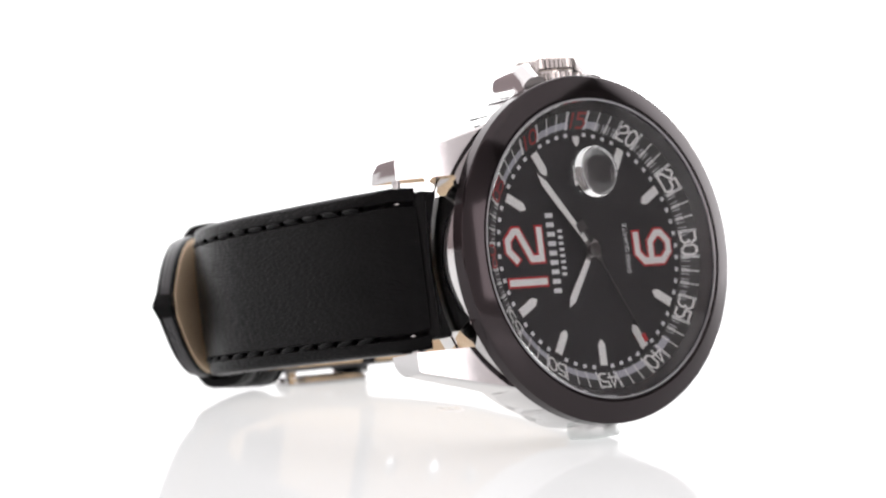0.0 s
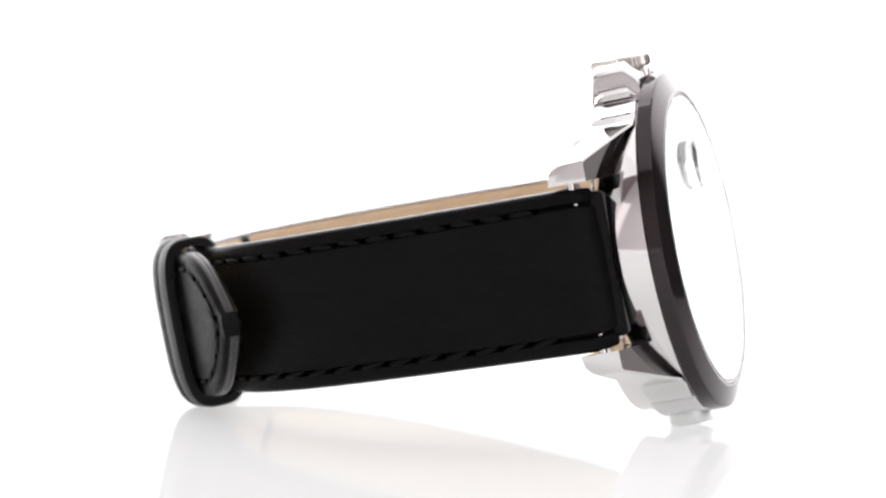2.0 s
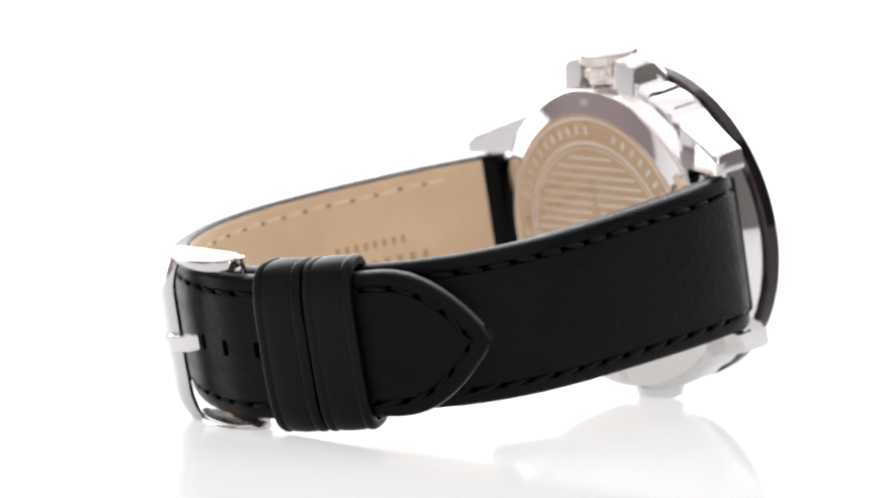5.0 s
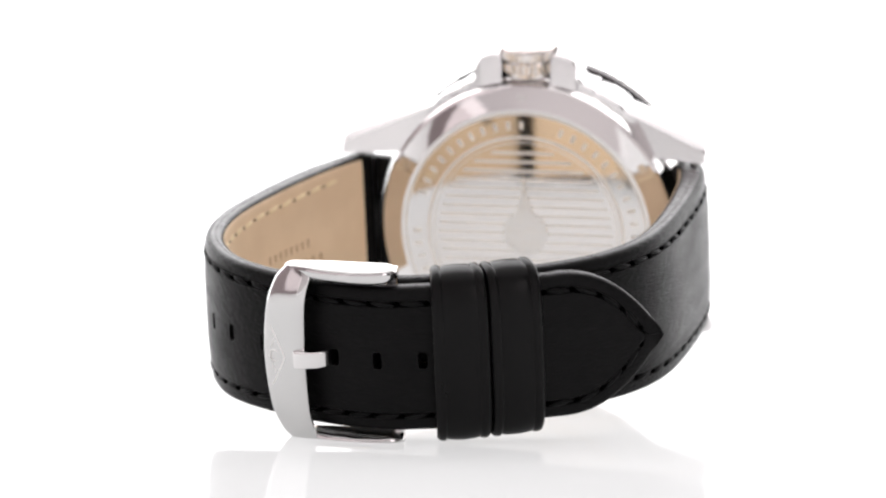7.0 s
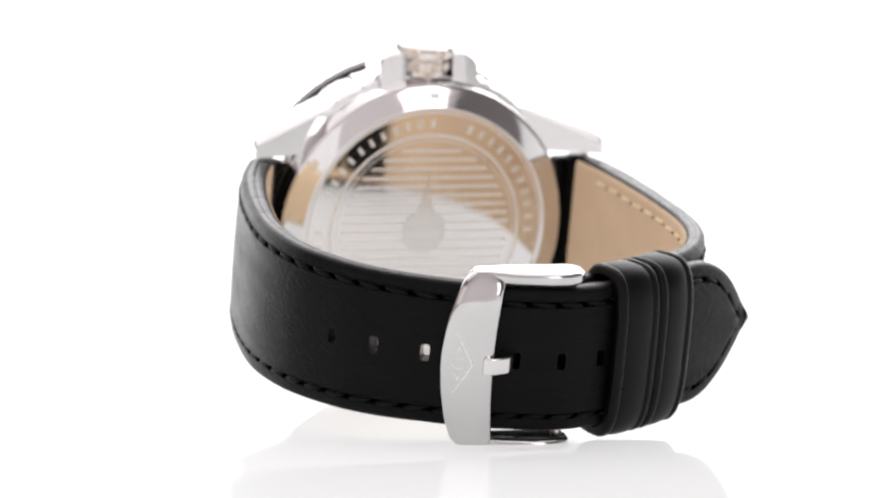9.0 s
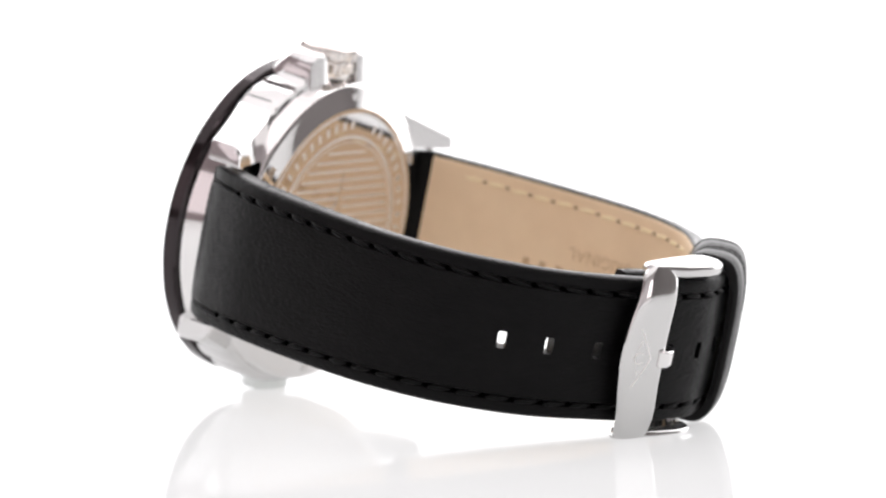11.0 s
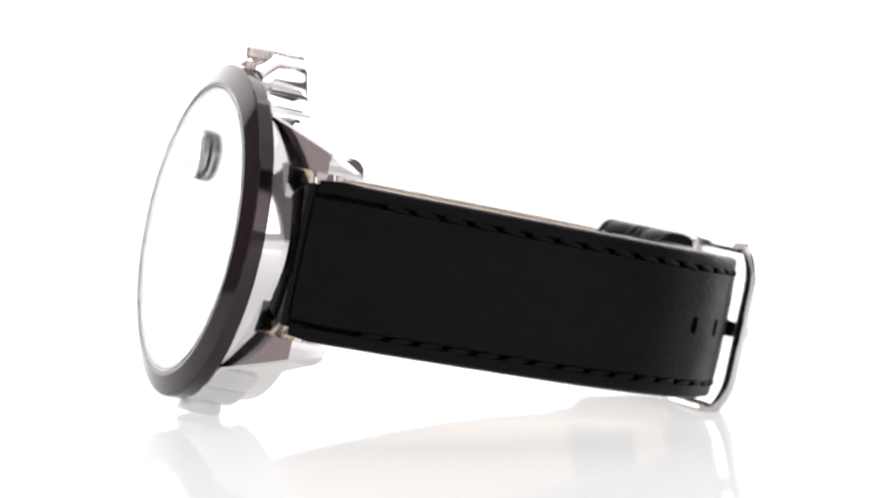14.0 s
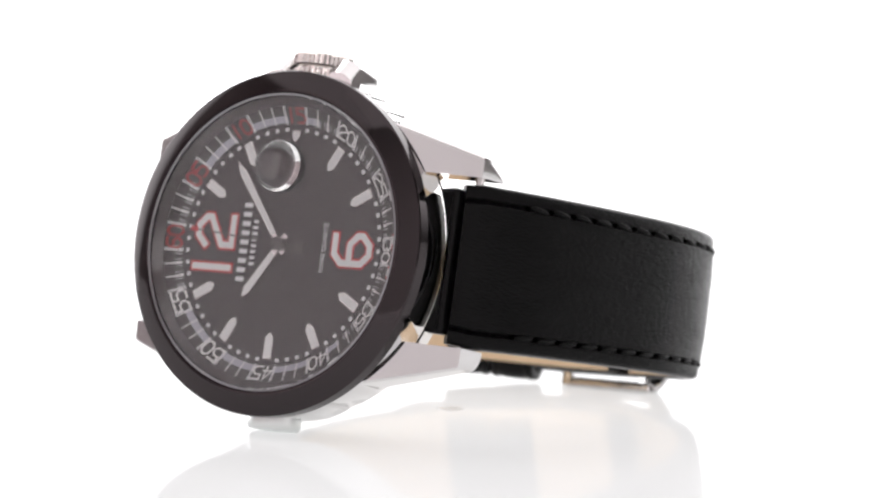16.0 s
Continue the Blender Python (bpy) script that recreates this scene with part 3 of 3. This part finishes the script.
def strap_edge(band, side, parent):
    """The burnished cut edge of a strap, a slightly bulging strip."""
    bm = bmesh.new()
    rows, s = [], 2.4
    while s < band.length - 0.5:
        p, t, n = band.at(s)
        h, th = strap_half(band, s), strap_thick(band, s)
        row = []
        for u, out in ((0.0, -0.15), (0.12, 0.03), (0.3, 0.12), (0.48, 0.1), (0.52, 0.02), (0.56, 0.1), (0.75, 0.12), (0.92, 0.03), (1.0, -0.15)):
            q = p + n * (1.0 + (th - 1.35) * u)
            row.append(bm.verts.new((q.x, q.y, side * (h + out) + centre_z(q.y))))
        rows.append(row)
        s += 0.8
    for a, b in zip(rows, rows[1:]):
        for k in range(8):
            bm.faces.new((a[k], a[k + 1], b[k + 1], b[k]))
        bm.faces.new((a[8], a[0], b[0], b[8]))
    bm.faces.new(rows[0]), bm.faces.new(rows[-1])
    part("strap_edge", bm, EDGE, parent, "burnished black cut edge", smooth=60)


def stitch_mesh(length, radius, mat, name):
    bm = bmesh.new()
    bmesh.ops.create_uvsphere(bm, u_segments=8, v_segments=6, radius=1)
    for v in bm.verts:
        v.co = (v.co.x * length / 2, v.co.y * radius, v.co.z * radius)
    return finish(bm, name, mat, 60)


NEEDLE = stitch_mesh(0.7, 0.22, NEEDLE_DARK, "needle_hole")
PIT_SHADE_MESH = stitch_mesh(0.75, 0.32, PIT, "pit_shade")


def sew_lining(band, s0, s1, parent, mesh, inset, pitch=4.0):
    """Stitches along both edges of a lining, with the needle's holes between."""
    count = int((s1 - s0) / pitch)
    for side in (-1, 1):
        for k in range(count + 1):
            s = s0 + k * pitch
            p, t, n = band.at(s)
            d = strap_thick(band, s) + 0.22
            z = side * (strap_half(band, s) - inset + 0.12 * noise.noise(Vector((s, side, 5))))
            m = band.placed(s, d, z + centre_z((p + n * d).y))
            part("stitch", mesh, None, parent, at=m @ pose(0, 0, 0, 0, 5 * side, 0))
            if k < count:
                part("needle_hole", NEEDLE, None, parent, at=band.placed(s + pitch / 2, strap_thick(band, s) + 0.16, z + centre_z((p + n * d).y)))


def sew(band, s0, parent, mesh, end, pitch=4.0):
    """Sunken stitches along the outer seam, slightly slanted, with a black bead for a pit's shade after each."""
    line = [q for q in seam_line(band) if q[0] >= s0 and q[0] < end]
    for side in (-1, 1):
        gone = 0.0
        for k, ((sa, za), (sb, zb)) in enumerate(zip(line, line[1:])):
            step = math.hypot(sb - sa, zb - za)
            before, gone = gone, gone + step
            for phase, name, shape in ((0.0, "stitch", mesh), (pitch / 2, "pit_shade", PIT_SHADE_MESH)):
                if int((before - phase) / pitch + 9) == int((gone - phase) / pitch + 9):
                    continue
                p, t, n = band.at(sa)
                wob = noise.noise(Vector((sa * 3, side * 7, phase)))
                d = (0.42 if name == "stitch" else 0.36) + 0.06 * wob
                z = side * za + 0.1 * wob
                m = band.placed(sa, d, z + centre_z((p + n * d).y))
                along = (m.to_3x3() @ Vector((1, 0, 0))).dot(Vector((t.x, t.y, 0)))
                turn = math.degrees(math.atan2(side * (zb - za), sb - sa))
                slant = side * 7 + 9 * wob
                part(name, shape, None, parent, at=m @ pose(0, 0, 0, 0, (-turn if along > 0 else turn) + slant, 0))


def word(text, size, band, s_mid, v, depth, mat, parent):
    """A word in the built-in font, printed on the lining upside down."""
    data = bpy.data.curves.new("word", "FONT")
    data.body, data.size, data.align_x, data.align_y, data.resolution_u = text, size, "CENTER", "CENTER", 3
    ob = bpy.data.objects.new("word", data)
    bm = bmesh.new()
    bm.from_mesh(bpy.data.meshes.new_from_object(ob))
    bpy.data.objects.remove(ob)
    bmesh.ops.triangulate(bm, faces=bm.faces)
    bmesh.ops.subdivide_edges(bm, edges=[e for e in bm.edges if e.calc_length() > 1.0], cuts=2)
    for w in bm.verts:
        s = s_mid - w.co.x
        p, t, n = band.at(s)
        d = strap_thick(band, s) + depth
        q = p + n * d
        w.co = (q.x, q.y, v - w.co.y + centre_z(q.y))
    part("stamped_word", bm, mat, parent, smooth=0)


def build_strap():
    g = [LONG.near(30.7, 59.9), LONG.near(26.8, 64.8), LONG.near(21.3, 68.8)]
    step = 6.25
    h1, h2 = LONG.near(4.3, 74.4), LONG.near(-1.6, 73.4)
    holes = g + [h1 - step, h1, h2]
    long = strap_body(LONG, holes, "strap_long_half", "black leather strap half with buckle holes and pointed tip")
    short = strap_body(SHORT, [], "strap_buckle_half", "black leather strap half that holds the buckle")
    strap_lining(LONG, 4.6, LONG.length - 1.4, long, "tan leather lining", holes)
    strap_lining(SHORT, 4.6, SHORT.length - 2.0, short, "tan leather lining")
    for band, half in ((LONG, long), (SHORT, short)):
        strap_edge(band, -1, half), strap_edge(band, 1, half)
    black = stitch_mesh(3.45, 0.4, THREAD, "stitch")
    tan = stitch_mesh(3.0, 0.3, TAN_THREAD, "lining_stitch")
    sew(LONG, LONG.near(28.5, 8.4) + 3.0, long, black, LONG.length - 2.6)
    sew(SHORT, SHORT.near(-27.0, 8.4) + 2.6, short, black, SHORT.length - 8.0)
    sew_lining(LONG, 12.5, 62.0, long, tan, 2.2)
    sew_lining(SHORT, 12.5, 58.0, short, tan, 2.2)
    word("ORIGINAL", 2.7, SHORT, 37.0, 1.7, 0.235, STAMP, short)
    # concave black ends that hug the case
    for sx, half in ((1, long), (-1, short)):
        o = [(sx * 24.1, -9.9), (sx * 24.1, 9.9)] + [(sx * math.sqrt(22.95 ** 2 - z * z), z) for z in (9.7, 8, 6, 4, 2, 0, -2, -4, -6, -8, -9.7)]
        bevelled(part("curved_end", prism(o, 4.4, 7.0), LEATHER_SMOOTH, half, "rounded black leather end against the case"), 0.75, 4)
    # stamped marks on the lining
    for band, half, rows in ((LONG, long, ((1.2, 1.4, 18.5, 31.0, 8), (-1.7, 1.6, 15.0, 34.0, 9))), (SHORT, short, ((-1.4, 1.6, 22.5, 48.0, 9),))):
        for v, h, a0, a1, count in rows:
            for k in range(count):
                w = (a1 - a0) / count
                s = a0 + (k + 0.5) * w
                p, t, n = band.at(s)
                d = strap_thick(band, s) + 0.22
                q = p + n * d
                part("stamped_bar", box(-w * 0.2, w * 0.2, -0.02, 0.02, -h * 0.42, h * 0.42), STAMP, half, smooth=0, at=band.placed(s, d, v + centre_z(q.y)))
    return long, short


def build_keeper(x0, x1):
    """A leather loop round both layers of the strap."""
    s0, s1 = LONG.near(x0, 72), LONG.near(x1, 70)
    if s0 > s1:
        s0, s1 = s1, s0
    bm = bmesh.new()
    rings = []
    rows = [(0.0, 0.5), (0.03, 0.18), (0.08, 0.02), (0.14, 0.0), (0.17, 0.08), (0.195, 0.22), (0.23, 0.15), (0.3, 0.06), (0.5, 0.0), (0.7, 0.06), (0.77, 0.15), (0.805, 0.22), (0.83, 0.08), (0.86, 0.0), (0.92, 0.02), (0.97, 0.18), (1.0, 0.5)]
    for u, sink in rows:
        s = s0 + (s1 - s0) * u
        p, t, n = LONG.at(s)
        loop_o, loop_i = [], []
        for k in range(40):
            a = 2 * math.pi * k / 40
            ca, sa = math.cos(a), math.sin(a)
            for loop, dep in ((loop_o, sink), (loop_i, 1.25)):
                z = (11.9 - dep) * abs(sa) ** 0.55 * (1 if sa > 0 else -1)
                d = 2.9 - (4.7 - dep) * abs(ca) ** 0.62 * (1 if ca > 0 else -1)
                q = p + n * d
                loop.append((q.x, q.y, z + centre_z(p.y)))
        rings.append(([bm.verts.new(v) for v in loop_o], [bm.verts.new(v) for v in loop_i]))
    m = 40
    for (po, pi), (qo, qi) in zip(rings, rings[1:]):
        for k in range(m):
            j = (k + 1) % m
            bm.faces.new((po[k], po[j], qo[j], qo[k])), bm.faces.new((pi[k], pi[j], qi[j], qi[k]))
    for po, pi in (rings[0], rings[-1]):
        for k in range(m):
            j = (k + 1) % m
            bm.faces.new((po[k], po[j], pi[j], pi[k]))
    return part("keeper", bm, LEATHER_SMOOTH, watch, "black leather strap keeper loop", smooth=35, at=DIAL_POSE)


def build_buckle():
    s = LONG.near(16.4, 71.4) + 1.0
    m = LONG.placed(s, -0.2, centre_z(72))
    flip = 1 if m.to_3x3()[0][0] < 0 else -1      # +1: x of the frame runs towards the tip
    # front bar, widest in the middle
    bm = bmesh.new()
    rings = []
    for k in range(49):
        v = -1 + k / 24
        z = v * 12.3
        away, tipward = 4.3 - 2.6 * v * v, 2.7 + 0.8 * v * v
        if abs(v) > 0.9:
            away, tipward = away * (1 - 4 * (abs(v) - 0.9)), tipward * (1 - 3 * (abs(v) - 0.9))
        lift = -1.9 + 1.9 * max((abs(v) - 0.55) / 0.45, 0) ** 2
        ring = []
        for a in range(24):
            ang = 2 * math.pi * a / 24
            ca, sa = math.cos(ang), math.sin(ang)
            ring.append(bm.verts.new((flip * ((tipward if ca > 0 else away) * (abs(ca) ** 0.85) * (1 if ca > 0 else -1)), lift + 0.95 * (abs(sa) ** 0.95) * (1 if sa > 0 else -1), z)))
        rings.append(ring)
    for p, q in zip(rings, rings[1:]):
        for a in range(24):
            bm.faces.new((p[a], p[(a + 1) % 24], q[(a + 1) % 24], q[a]))
    bm.faces.new(rings[0]), bm.faces.new(rings[-1])
    buckle = part("buckle", bm, BUCKLE_STEEL, watch, "polished steel pin buckle", smooth=50, at=DIAL_POSE @ m)
    for side in (-1, 1):
        o = [(-1.6, -0.6), (0.5, -1.1), (5.0, -0.9), (9.5, 0.0), (12.0, 1.1), (13.3, 2.3), (13.8, 3.8), (13.4, 5.4), (12.2, 6.3), (10.8, 6.3), (3.0, 3.4), (-1.4, 1.3)]
        o = [(x * flip, y) for x, y in o]
        bm = bmesh.new()
        z0, z1 = sorted((side * 10.7, side * 12.5))
        lo = [bm.verts.new((x, y, z0)) for x, y in o]
        hi = [bm.verts.new((x, y, z1)) for x, y in o]
        bm.faces.new(lo), bm.faces.new(hi)
        for k in range(12):
            bm.faces.new((lo[k], lo[(k + 1) % 12], hi[(k + 1) % 12], hi[k]))
        bevelled(part("side_arm", bm, BUCKLE_STEEL, buckle), 0.88, 5)
    bm = bmesh.new()
    o = [(1.3 * flip, -3.0), (1.9 * flip, -3.3), (3.0 * flip, -3.05), (4.6 * flip, -1.9), (5.2 * flip, -0.8), (5.2 * flip, 0.3), (4.2 * flip, 0.3), (2.8 * flip, -1.6), (1.3 * flip, -2.2)]
    lo = [bm.verts.new((x, y, -1.2)) for x, y in o]
    hi = [bm.verts.new((x, y, 1.2)) for x, y in o]
    bm.faces.new(lo), bm.faces.new(hi)
    for k in range(9):
        bm.faces.new((lo[k], lo[(k + 1) % 9], hi[(k + 1) % 9], hi[k]))
    bevelled(part("tongue", bm, STEEL, buckle, "flat steel buckle tongue"), 0.3, 2)
    bm = lathe([(0.9, -12.0), (0.9, 12.0)], 16)
    bmesh.ops.rotate(bm, verts=bm.verts, matrix=Matrix.Rotation(radians(90), 3, "X"))
    bmesh.ops.translate(bm, verts=bm.verts, vec=(11.8 * flip, 5.9, 0))
    part("spring_bar", bm, STEEL, buckle)
    bm = lathe([(0.72, -2.82), (0.84, -2.82), (0.84, -2.5), (0.72, -2.5)], 40, close=True)
    bmesh.ops.translate(bm, verts=bm.verts, vec=(-1.9 * flip, 0, 0))
    part("engraved_mark", bm, ENGRAVE, buckle, smooth=0)
    for side in (-1, 1):
        bm = stroke([(-0.1, 0.0), (-0.75, side * 1.3), (-2.3, side * 4.0)], 0.2, -2.9, -2.5, lambda u, v, y: (u * flip, y + 0.035 * abs(v), v))
        part("engraved_line", bm, ENGRAVE, buckle, smooth=0)
        bm = prism([(-2.45 * flip, side * 1.05), (-1.9 * flip, side * 2.5), (-1.35 * flip, side * 1.05), (-1.9 * flip, side * 2.1)], -2.79, -2.5)
        part("engraved_mark", bm, ENGRAVE, buckle, smooth=0)
    return buckle


case = build_case()
build_dial(case)
second_hand = build_pointers()
build_crystal()
build_strap()
build_keeper(-2.6, -9.4)
build_keeper(-10.6, -17.9)
build_buckle()
for sx in (-1, 1):
    bm = lathe([(0.6, -11.6), (0.6, 11.6)], 20)
    bmesh.ops.rotate(bm, verts=bm.verts, matrix=Matrix.Rotation(radians(90), 3, "X"))
    bmesh.ops.translate(bm, verts=bm.verts, vec=(sx * 25.0, 8.0, 0))
    part("spring_bar", bm, BRUSHED, case)


def motions():
    rows, ticks = [], []
    for k in range(33):
        t = k * 0.5
        rows.append((t, pose(0, 0, 0, 0, 0, SPIN * t)))
        ticks.append((t, DIAL_POSE @ pose(0, 0, 0, 0, 150.5 + 124.6 * t / 16, 0)))
    walk(watch, rows)
    walk(second_hand, ticks)


motions()
